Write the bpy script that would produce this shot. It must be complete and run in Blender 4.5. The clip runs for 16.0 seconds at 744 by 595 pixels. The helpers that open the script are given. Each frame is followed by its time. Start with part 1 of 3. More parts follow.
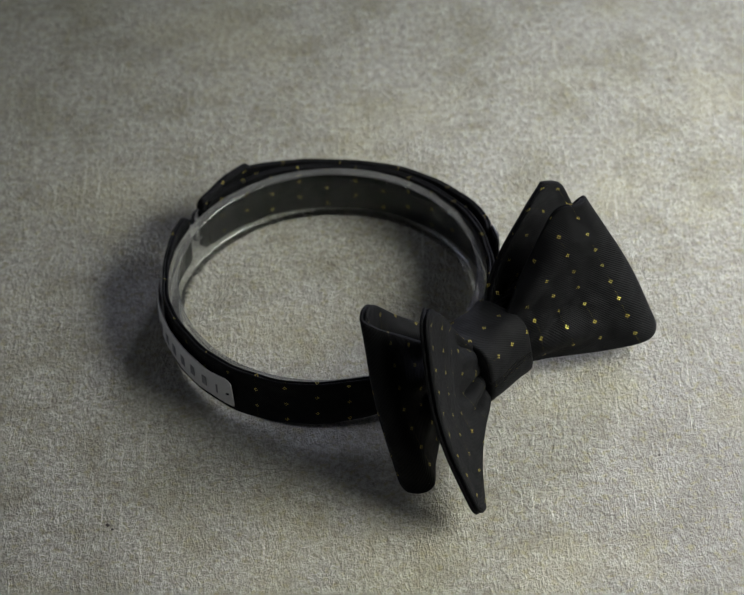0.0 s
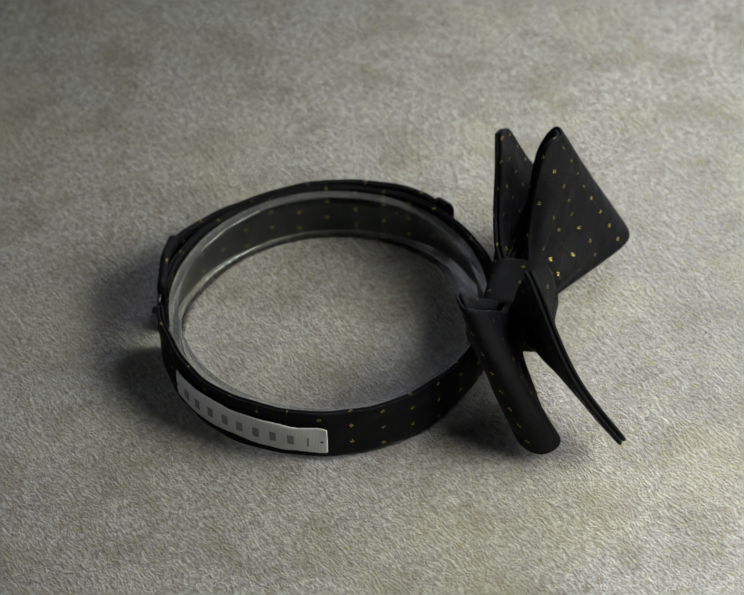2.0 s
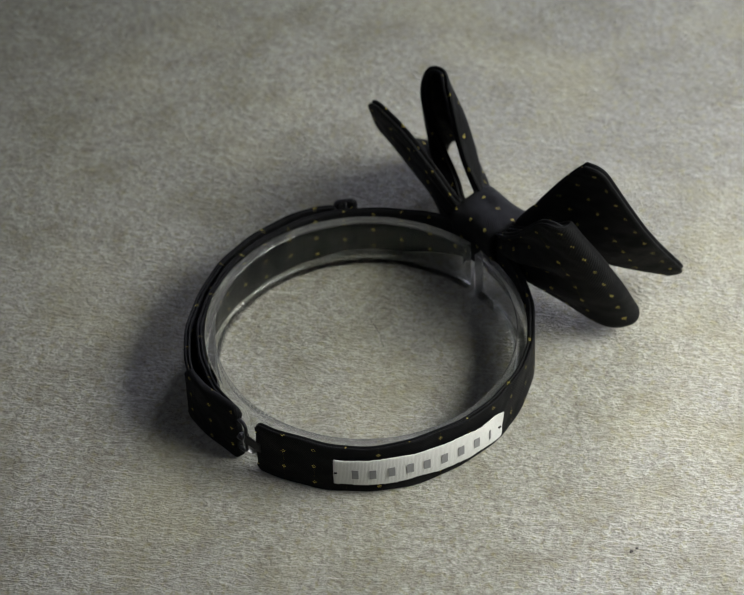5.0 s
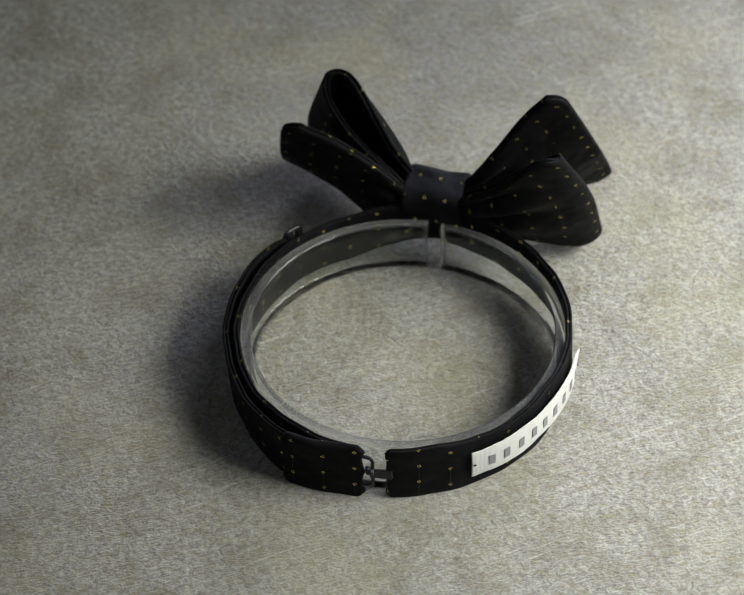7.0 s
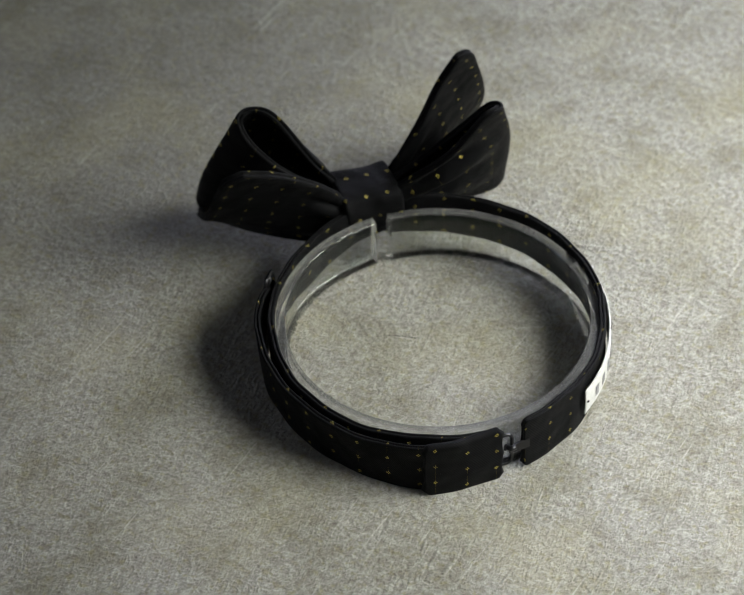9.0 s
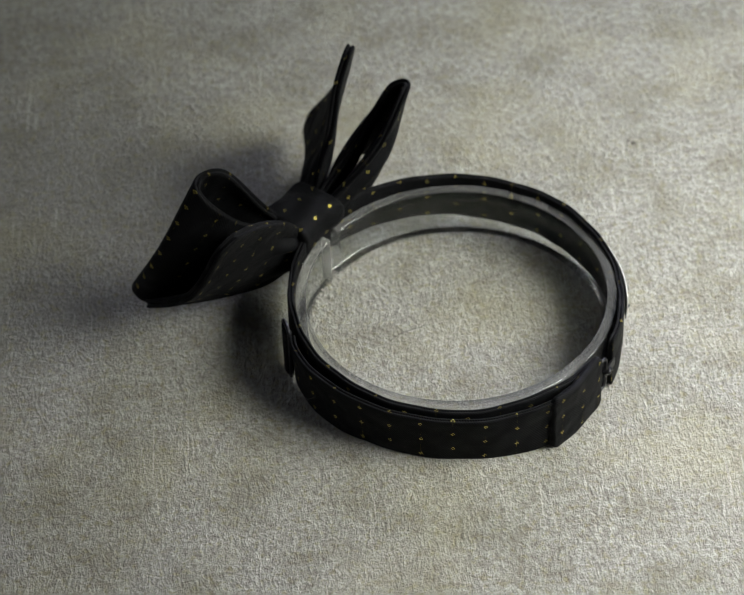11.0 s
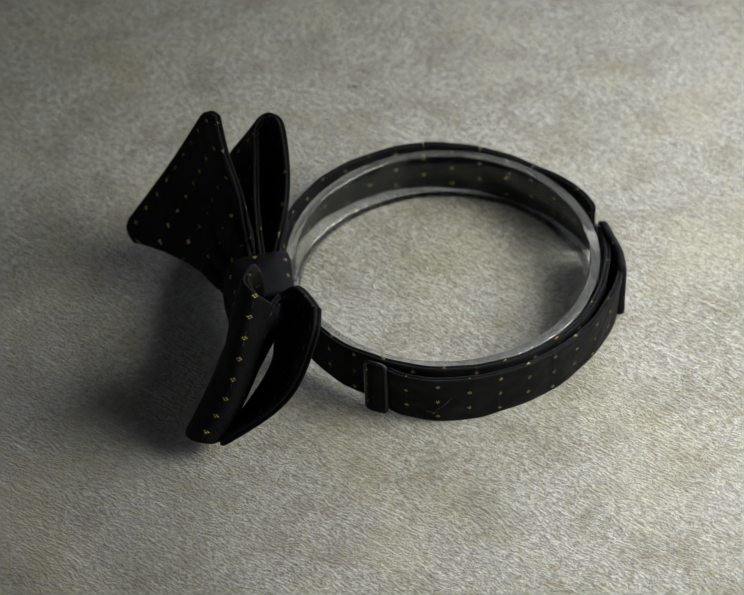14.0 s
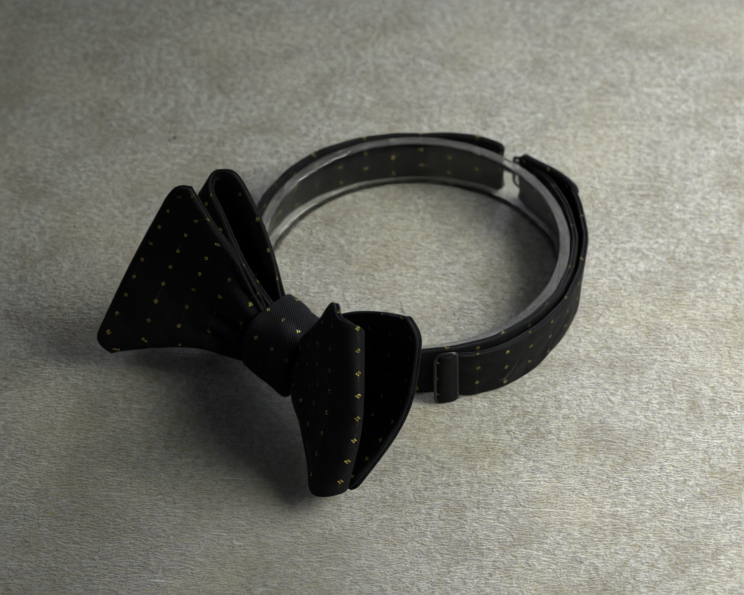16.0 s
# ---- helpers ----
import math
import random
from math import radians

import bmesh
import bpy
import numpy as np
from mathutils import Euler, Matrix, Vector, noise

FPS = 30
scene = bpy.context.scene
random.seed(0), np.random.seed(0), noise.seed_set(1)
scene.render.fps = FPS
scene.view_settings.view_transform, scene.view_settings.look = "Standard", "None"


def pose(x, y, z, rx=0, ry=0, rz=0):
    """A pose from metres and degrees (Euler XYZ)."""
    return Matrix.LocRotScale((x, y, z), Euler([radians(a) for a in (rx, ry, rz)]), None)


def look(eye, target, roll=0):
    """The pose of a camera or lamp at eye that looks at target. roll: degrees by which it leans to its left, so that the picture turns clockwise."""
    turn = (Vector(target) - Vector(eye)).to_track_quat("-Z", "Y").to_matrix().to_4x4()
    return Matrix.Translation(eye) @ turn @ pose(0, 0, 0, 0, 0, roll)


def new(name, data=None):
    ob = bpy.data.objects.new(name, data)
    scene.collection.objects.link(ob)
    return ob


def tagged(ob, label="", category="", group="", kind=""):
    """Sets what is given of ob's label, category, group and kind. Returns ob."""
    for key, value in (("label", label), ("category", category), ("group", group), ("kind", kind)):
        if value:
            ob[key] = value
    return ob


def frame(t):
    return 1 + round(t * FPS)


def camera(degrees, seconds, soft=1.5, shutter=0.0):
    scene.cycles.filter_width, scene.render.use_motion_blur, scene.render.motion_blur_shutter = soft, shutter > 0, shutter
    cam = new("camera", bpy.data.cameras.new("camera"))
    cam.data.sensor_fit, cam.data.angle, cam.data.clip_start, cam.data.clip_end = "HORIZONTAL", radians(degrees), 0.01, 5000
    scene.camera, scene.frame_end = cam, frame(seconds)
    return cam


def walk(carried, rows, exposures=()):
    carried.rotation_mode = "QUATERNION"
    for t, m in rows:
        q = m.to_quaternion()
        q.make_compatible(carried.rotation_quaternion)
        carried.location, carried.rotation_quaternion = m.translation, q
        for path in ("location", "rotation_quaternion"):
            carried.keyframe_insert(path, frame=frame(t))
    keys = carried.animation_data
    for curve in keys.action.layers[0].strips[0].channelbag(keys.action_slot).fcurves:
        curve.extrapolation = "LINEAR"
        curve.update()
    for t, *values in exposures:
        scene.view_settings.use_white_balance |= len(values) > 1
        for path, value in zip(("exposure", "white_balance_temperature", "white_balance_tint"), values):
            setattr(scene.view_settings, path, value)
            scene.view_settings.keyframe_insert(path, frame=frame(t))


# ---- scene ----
# ---------------------------------------------------------------- camera
cam = camera(15.707, 16.0, soft=1.35)
EYE, AIM = (0.0, -0.5672, 0.56417), (-0.00584, 0.00569, 0.00581)
STAND = look(EYE, AIM, -1.997)
walk(cam, [(0.0, STAND), (16.0, STAND)])
cam.data.dof.use_dof = True
cam.data.dof.focus_distance = 0.745
cam.data.dof.aperture_fstop = 18.0

# ---------------------------------------------------------------- light
world = bpy.data.worlds.new("sky")
scene.world = world
world.use_nodes = True
wn = world.node_tree.nodes
sky = wn.new("ShaderNodeTexSky")
sky.sky_type, sky.sun_disc = "NISHITA", False
sky.sun_elevation, sky.sun_rotation = radians(35), radians(90)
world.node_tree.links.new(sky.outputs[0], wn["Background"].inputs[0])
wn["Background"].inputs[1].default_value = 0.1

# out of view: warm lamp beside the turntable, cool back window, added cool fill across
OPEN_X, OPEN_Y0, OPEN_Y1, OPEN_Z0, OPEN_Z1 = 0.52, -0.32, 0.16, 0.08, 0.56
BACK_X0, BACK_X1, BACK_Z0, BACK_Z1, BACK_Y = 0.12, 0.50, 0.10, 0.60, 0.75


def soft_area_lamp(name, at, aim, width, height, energy, colour, spread):
    lamp = bpy.data.lights.new(name, "AREA")
    lamp.shape, lamp.size, lamp.size_y = "RECTANGLE", width, height
    lamp.energy, lamp.color, lamp.spread = energy, colour, radians(spread)
    new(name, lamp).matrix_world = look(at, aim)


# unseen soft key lamp, added close by and well clear of the east wall
soft_area_lamp("side_soft_lamp", (0.345, -0.045, 0.186), (0.160, -0.015, 0.0), 0.38, 0.32, 0.86, (0.970, 0.985, 0.905), 63)
soft_area_lamp("back_window_daylight", (0.45, BACK_Y - 0.01, 0.35), (0.25, 0.00, 0.0), 0.45, 0.45, 0.80, (0.79, 0.80, 1.0), 34)
# weak fill with no source of its own, added to lift the left-hand shadows
soft_area_lamp("far_fill_lamp", (-1.08, -0.02, 0.70), (0.0, 0.0, 0.0), 0.8, 0.6, 0.44, (0.98, 0.96, 1.0), 110)
scene.view_settings.exposure = 0.0


# ---------------------------------------------------------------- materials
class Nodes:
    """Builds a node material."""

    def __init__(self, name):
        self.mat = bpy.data.materials.new(name)
        self.mat.use_nodes = True
        self.tree = self.mat.node_tree
        self.bsdf = self.tree.nodes["Principled BSDF"]
        self.out = self.tree.nodes["Material Output"]

    def add(self, kind, **inputs):
        n = self.tree.nodes.new(kind)
        for key, value in inputs.items():
            self.put(n.inputs[key.replace("_", " ")], value)
        return n

    def put(self, socket, value):
        if isinstance(value, bpy.types.NodeSocket):
            self.tree.links.new(value, socket)
        else:
            socket.default_value = value

    def math(self, op, a, b=0.0, c=0.0):
        n = self.tree.nodes.new("ShaderNodeMath")
        n.operation = op
        for s, v in zip(n.inputs, (a, b, c)):
            self.put(s, v)
        return n.outputs[0]

    def mix(self, fac, a, b):
        n = self.tree.nodes.new("ShaderNodeMix")
        n.data_type = "RGBA"
        self.put(n.inputs[0], fac)
        self.put(n.inputs[6], a)
        self.put(n.inputs[7], b)
        return n.outputs[2]

    def ramp(self, fac, *stops):
        n = self.tree.nodes.new("ShaderNodeValToRGB")
        self.put(n.inputs[0], fac)
        el = n.color_ramp.elements
        while len(el) < len(stops):
            el.new(0.5)
        for e, (p, c) in zip(el, stops):
            e.position, e.color = p, (c, c, c, 1) if isinstance(c, float) else (*c, 1)
        return n.outputs[0]

    def noise(self, vec, scale, detail=3.0, rough=0.5):
        n = self.add("ShaderNodeTexNoise", Scale=scale, Detail=detail, Roughness=rough)
        self.put(n.inputs["Vector"], vec)
        return n.outputs[0]

    def bump(self, height, strength, distance, normal=None):
        n = self.add("ShaderNodeBump", Strength=strength, Distance=distance, Height=height)
        if normal is not None:
            self.put(n.inputs["Normal"], normal)
        return n.outputs[0]

    def coord(self, which):
        return self.tree.nodes.new("ShaderNodeTexCoord").outputs[which]

    def mapping(self, vec, scale=(1, 1, 1), rot=(0, 0, 0), loc=(0, 0, 0)):
        n = self.tree.nodes.new("ShaderNodeMapping")
        self.put(n.inputs["Vector"], vec)
        n.inputs["Scale"].default_value = scale
        n.inputs["Rotation"].default_value = [radians(a) for a in rot]
        n.inputs["Location"].default_value = loc
        return n.outputs[0]

    def set(self, **inputs):
        for key, value in inputs.items():
            self.put(self.bsdf.inputs[key.replace("_", " ")], value)
        return self.mat


def make_fabric():
    """Black twill with small four-petalled golden flowers woven in; its UV map is in metres."""
    n = Nodes("black_twill")
    uv = n.coord("UV")
    sep = n.add("ShaderNodeSeparateXYZ", Vector=uv)
    wob = n.noise(uv, 60.0, 1.0)
    x = n.math("ADD", n.math("MULTIPLY", sep.outputs[0], 1000.0), n.math("MULTIPLY", n.math("SUBTRACT", wob, 0.5), 0.5))
    y = n.math("MULTIPLY", sep.outputs[1], 1000.0)
    col = n.math("ROUND", n.math("DIVIDE", x, 8.9))
    dx = n.math("SUBTRACT", x, n.math("MULTIPLY", col, 8.9))
    ys = n.math("SUBTRACT", y, n.math("MULTIPLY", col, 3.2))
    dy = n.math("SUBTRACT", ys, n.math("MULTIPLY", n.math("ROUND", n.math("DIVIDE", ys, 6.4)), 6.4))
    ru = n.math("ADD", n.math("MULTIPLY", dx, 0.78), n.math("MULTIPLY", dy, 0.63))
    rv = n.math("SUBTRACT", n.math("MULTIPLY", dy, 0.78), n.math("MULTIPLY", dx, 0.63))
    px = n.math("DIVIDE", n.math("SUBTRACT", n.math("ABSOLUTE", ru), 0.285), 0.165)
    py = n.math("DIVIDE", n.math("SUBTRACT", n.math("ABSOLUTE", rv), 0.285), 0.165)
    d = n.math("ADD", n.math("MULTIPLY", px, px), n.math("MULTIPLY", py, py))
    petal = n.math("LESS_THAN", d, 1.0)
    # fine broken thread of gold that joins the flowers of one column
    speck = n.math("MULTIPLY", n.math("LESS_THAN", n.math("ABSOLUTE", dx), 0.07),
                   n.math("GREATER_THAN", n.math("FRACT", n.math("MULTIPLY", y, 1.9)), 0.78))
    speck = n.math("MULTIPLY", speck, n.math("GREATER_THAN", n.noise(uv, 160.0, 0.0), 0.56))
    grain = n.noise(uv, 5000.0, 1.0)
    torn = n.math("GREATER_THAN", grain, 0.36)
    gold = n.math("MULTIPLY", petal, torn)
    gold_all = n.math("MAXIMUM", gold, n.math("MULTIPLY", speck, 0.20))
    # twill ribs, 0.6 mm apart, running diagonally
    dia = n.math("ADD", n.math("MULTIPLY", sep.outputs[0], 1350.0), n.math("MULTIPLY", sep.outputs[1], 950.0))
    rib = n.math("SINE", n.math("MULTIPLY", dia, 6.2832))
    rib01 = n.math("MULTIPLY_ADD", rib, 0.5, 0.5)
    cloud = n.noise(uv, 90.0, 4.0)
    black = n.mix(rib01, (0.0008, 0.0009, 0.0012, 1), (0.0048, 0.0050, 0.0062, 1))
    black = n.mix(n.math("MULTIPLY", cloud, 0.3), black, (0.004, 0.004, 0.0045, 1))
    bright = n.noise(uv, 230.0, 0.0)
    goldcol = n.mix(bright, (0.60, 0.45, 0.05, 1), (1.0, 0.86, 0.24, 1))
    # pale lint caught in the weave
    dust = n.ramp(n.noise(uv, 2600.0, 1.0), (0.74, 0.0), (0.80, 1.0))
    dust = n.math("MULTIPLY", dust, n.ramp(n.noise(uv, 140.0, 1.0), (0.50, 0.0), (0.62, 0.22)))
    black = n.mix(dust, black, (0.5, 0.48, 0.46, 1))
    base = n.mix(gold_all, black, goldcol)
    rough = n.math("SUBTRACT", 0.68, n.math("MULTIPLY", gold, 0.30))
    height = n.math("ADD", n.math("MULTIPLY", rib01, 0.6), n.math("MULTIPLY", grain, 0.5))
    height = n.math("ADD", height, n.math("MULTIPLY", gold, 0.7))
    crease = n.noise(uv, 75.0, 2.0, 0.45)
    nor = n.bump(height, 0.9, 0.00011, n.bump(crease, 1.0, 0.0028))
    n.set(Base_Color=base, Roughness=rough, Metallic=n.math("MULTIPLY", gold, 0.8), Normal=nor)
    n.set(Sheen_Weight=0.008, Sheen_Roughness=0.4, Specular_IOR_Level=0.12)
    return n.mat


def make_felt():
    """Grey-beige pressed felt with matted fibres, olive stains and rubbed pale streaks."""
    n = Nodes("grey_felt")
    p = n.coord("Object")

    def swirl(scale, detail, rough, distortion):
        t = n.add("ShaderNodeTexNoise", Vector=p, Scale=scale, Detail=detail, Roughness=rough, Distortion=distortion)
        return t.outputs[0]

    warp = n.add("ShaderNodeTexNoise", Vector=p, Scale=70.0, Detail=3.0).outputs[1]
    add = n.tree.nodes.new("ShaderNodeVectorMath")
    add.operation = "MULTIPLY_ADD"
    n.put(add.inputs[0], warp)
    add.inputs[1].default_value = (0.005, 0.005, 0.0)
    n.put(add.inputs[2], p)
    w = add.outputs[0]
    clump = swirl(470.0, 4.0, 0.58, 0.6)
    wool = swirl(1200.0, 3.0, 0.60, 0.7)
    strand = n.math("MAXIMUM", n.noise(n.mapping(w, (1, 0.30, 1), (0, 0, 33)), 1100.0, 2.0, 0.6),
                    n.noise(n.mapping(w, (1, 0.30, 1), (0, 0, -20)), 950.0, 2.0, 0.6))
    strand = n.ramp(strand, (0.44, 0.0), (0.74, 1.0))
    patch = n.noise(p, 55.0, 5.0, 0.6)
    stain = n.noise(p, 16.0, 4.0, 0.55)
    tone = n.math("ADD", n.math("MULTIPLY", n.ramp(clump, (0.34, 0.0), (0.66, 1.0)), 0.48), n.math("MULTIPLY", n.ramp(wool, (0.32, 0.0), (0.68, 1.0)), 0.34))
    tone = n.math("ADD", tone, n.math("MULTIPLY", strand, 0.16))
    col = n.mix(tone, (0.160, 0.152, 0.125, 1), (0.570, 0.564, 0.525, 1))
    col = n.mix(n.math("MULTIPLY", n.ramp(patch, (0.36, 1.0), (0.54, 0.0)), 0.50), col, (0.175, 0.160, 0.108, 1))
    col = n.mix(n.math("MULTIPLY", n.ramp(stain, (0.50, 0.0), (0.66, 1.0)), 0.22), col, (0.44, 0.435, 0.42, 1))
    # broad patch off to one side, blended darker and greyer towards its middle
    off = n.tree.nodes.new("ShaderNodeVectorMath")
    off.operation = "DISTANCE"
    n.put(off.inputs[0], n.mapping(p, (1, 1, 0)))
    off.inputs[1].default_value = (0.112, -0.065, 0.0)
    mark = n.math("ADD", off.outputs["Value"], n.math("MULTIPLY", n.math("SUBTRACT", n.noise(p, 22.0, 4.0, 0.6), 0.5), 0.09))
    col = n.mix(n.math("MULTIPLY", n.ramp(mark, (0.02, 1.0), (0.12, 0.0)), 0.55), col, (0.165, 0.157, 0.155, 1))
    fleck = n.noise(p, 420.0, 3.0, 0.6)
    col = n.mix(n.math("MULTIPLY", n.ramp(fleck, (0.54, 0.0), (0.66, 1.0)), 0.55), col, (0.27, 0.25, 0.13, 1))
    col = n.mix(n.math("MULTIPLY", n.ramp(fleck, (0.30, 1.0), (0.42, 0.0)), 0.35), col, (0.17, 0.165, 0.15, 1))
    olive = n.noise(n.mapping(p, loc=(4.3, 1.7, 0)), 22.0, 4.0, 0.6)
    col = n.mix(n.math("MULTIPLY", n.ramp(olive, (0.50, 0.0), (0.64, 1.0)), 0.30), col, (0.40, 0.375, 0.245, 1))
    for turn, where in ((-58, 0.0), (15, 3.0), (74, 7.0)):
        st = n.noise(n.mapping(p, (1, 0.03, 1), (0, 0, turn)), 900.0, 2.0)
        mask = n.ramp(n.noise(n.mapping(p, loc=(where, 0, 0)), 34.0, 1.0), (0.56, 0.0), (0.66, 1.0))
        col = n.mix(n.math("MULTIPLY", n.math("MULTIPLY", n.ramp(st, (0.62, 0.0), (0.70, 1.0)), mask), 0.5), col, (0.62, 0.605, 0.56, 1))
    h = n.math("ADD", n.math("MULTIPLY", clump, 0.75), n.math("MULTIPLY", wool, 0.40))
    h = n.math("ADD", h, n.math("MULTIPLY", strand, 0.30))
    nor = n.bump(h, 1.0, 0.0011)
    n.set(Base_Color=col, Roughness=0.93, Normal=nor, Sheen_Weight=0.14, Sheen_Roughness=0.5, Sheen_Tint=(0.93, 0.94, 1.0, 1), Specular_IOR_Level=0.15)
    return n.mat


def make_fibre():
    n = Nodes("felt_fibre")
    isle = n.tree.nodes.new("ShaderNodeNewGeometry").outputs["Random Per Island"]
    n.set(Base_Color=n.ramp(isle, (0.0, (0.14, 0.13, 0.105)), (0.35, (0.29, 0.28, 0.235)), (1.0, (0.55, 0.54, 0.48))), Roughness=0.8)
    return n.mat


def make_acrylic():
    """Clear cast acrylic: light goes straight through, a faint dust dulls it, and the gloss follows Fresnel."""
    n = Nodes("clear_acrylic")
    dust = n.noise(n.coord("Object"), 420.0, 4.0, 0.7)
    clear = n.add("ShaderNodeBsdfTransparent", Color=(0.925, 0.935, 0.932, 1))
    haze = n.add("ShaderNodeBsdfDiffuse", Color=(0.8, 0.82, 0.82, 1))
    gloss = n.add("ShaderNodeBsdfGlossy", Color=(1, 1, 1, 1), Roughness=0.02)
    dusty, shiny = n.tree.nodes.new("ShaderNodeMixShader"), n.tree.nodes.new("ShaderNodeMixShader")
    n.put(dusty.inputs[0], n.ramp(dust, (0.45, 0.0), (0.85, 0.01)))
    n.put(dusty.inputs[1], clear.outputs[0])
    n.put(dusty.inputs[2], haze.outputs[0])
    facing = n.add("ShaderNodeLayerWeight", Blend=0.5).outputs["Facing"]
    n.put(shiny.inputs[0], n.math("MULTIPLY_ADD", n.math("POWER", facing, 5.0), 0.9, 0.034))
    n.put(shiny.inputs[1], dusty.outputs[0])
    n.put(shiny.inputs[2], gloss.outputs[0])
    n.tree.links.new(shiny.outputs[0], n.out.inputs["Surface"])
    return n.mat


def make_sawn():
    """Sawn and polished edge of acrylic, clear but slightly milky; the milk also paints bright refracted lines."""
    n = Nodes("sawn_acrylic_edge")
    g = n.noise(n.coord("Object"), 160.0, 4.0)
    glass = n.add("ShaderNodeBsdfGlass", Color=(0.98, 0.985, 0.985, 1), Roughness=0.10, IOR=1.49)
    milk = n.add("ShaderNodeBsdfDiffuse", Color=(0.80, 0.80, 0.80, 1))
    glow = n.add("ShaderNodeBsdfTranslucent", Color=(0.85, 0.85, 0.85, 1))
    m1, m2 = n.tree.nodes.new("ShaderNodeMixShader"), n.tree.nodes.new("ShaderNodeMixShader")
    m1.inputs[0].default_value = 0.4
    n.put(m1.inputs[1], milk.outputs[0])
    n.put(m1.inputs[2], glow.outputs[0])
    n.put(m2.inputs[0], n.ramp(g, (0.30, 0.10), (0.70, 0.19)))
    n.put(m2.inputs[1], glass.outputs[0])
    n.put(m2.inputs[2], m1.outputs[0])
    n.tree.links.new(m2.outputs[0], n.out.inputs["Surface"])
    return n.mat


def make_satin():
    n = Nodes("white_satin")
    uv = n.coord("UV")
    sep = n.add("ShaderNodeSeparateXYZ", Vector=uv)
    th = n.math("MULTIPLY_ADD", n.math("SINE", n.math("MULTIPLY", sep.outputs[0], 16000.0)), 0.5, 0.5)
    g = n.noise(n.mapping(uv, (1, 0.2, 1)), 3500.0, 2.0)
    col = n.mix(n.math("MULTIPLY", g, th), (0.66, 0.66, 0.65, 1), (0.46, 0.46, 0.45, 1))
    n.set(Base_Color=col, Roughness=0.55, Normal=n.bump(n.math("ADD", th, g), 0.35, 0.00008), Sheen_Weight=0.15)
    return n.mat


def make_plain(name, colour, rough, metal=0.0, scale=700.0):
    n = Nodes(name)
    g = n.noise(n.coord("Object"), scale, 3.0)
    dark = tuple(c * 0.7 for c in colour)
    n.set(Base_Color=n.mix(g, (*dark, 1), (*colour, 1)), Roughness=n.math("MULTIPLY_ADD", g, 0.2, rough - 0.1), Metallic=metal)
    return n.mat


FABRIC, FELT, FIBRE = make_fabric(), make_felt(), make_fibre()
ACRYLIC, SAWN, SATIN = make_acrylic(), make_sawn(), make_satin()
PRINT = make_plain("grey_print", (0.26, 0.26, 0.27), 0.7)
METAL = make_plain("black_metal", (0.055, 0.055, 0.06), 0.32, 0.9)
THREAD = make_plain("black_thread", (0.012, 0.012, 0.013), 0.7)
HAIR = make_plain("dark_hair", (0.05, 0.045, 0.04), 0.6)
LINT = make_plain("grey_lint", (0.26, 0.25, 0.23), 0.8)
PLASTER = make_plain("grey_plaster", (0.18, 0.18, 0.18), 0.9, 0.0, 30.0)
WOOD = make_plain("dark_board", (0.06, 0.055, 0.05), 0.6, 0.0, 50.0)


# ---------------------------------------------------------------- mesh helpers
def part(name, mesh, material, parent, label=""):
    ob = new(name, mesh)
    mesh.materials.append(material)
    ob.parent = parent
    if label:
        tagged(ob, label)
    return ob


def mesh_of(name, verts, faces, uvs=None, smooth=True):
    me = bpy.data.meshes.new(name)
    me.from_pydata([tuple(v) for v in verts], [], faces)
    if uvs is not None:
        layer = me.uv_layers.new(name="UVMap")
        idx = np.empty(len(me.loops), dtype=np.int32)
        me.loops.foreach_get("vertex_index", idx)
        layer.data.foreach_set("uv", np.asarray(uvs, dtype=np.float32)[idx].ravel())
    bm = bmesh.new()
    bm.from_mesh(me)
    bmesh.ops.recalc_face_normals(bm, faces=bm.faces)
    for f in bm.faces:
        f.smooth = smooth
    bm.to_mesh(me)
    bm.free()
    return me


def arc(P, axis):
    """Running length along an axis of a grid of points."""
    d = np.linalg.norm(np.diff(P, axis=axis), axis=2)
    pad = [(0, 0), (0, 0)]
    pad[axis] = (1, 0)
    return np.pad(np.cumsum(d, axis=axis), pad)


# seam of two cloth layers: height and reach of the rim, in sheet thicknesses
SEAM = ((0.44, 0.22), (0.28, 0.34), (0.10, 0.24), (0.0, 0.02), (-0.10, 0.24), (-0.28, 0.34), (-0.44, 0.22))
ROUND = ((0.43, 0.22), (0.25, 0.40), (0.0, 0.46), (-0.25, 0.40), (-0.43, 0.22))


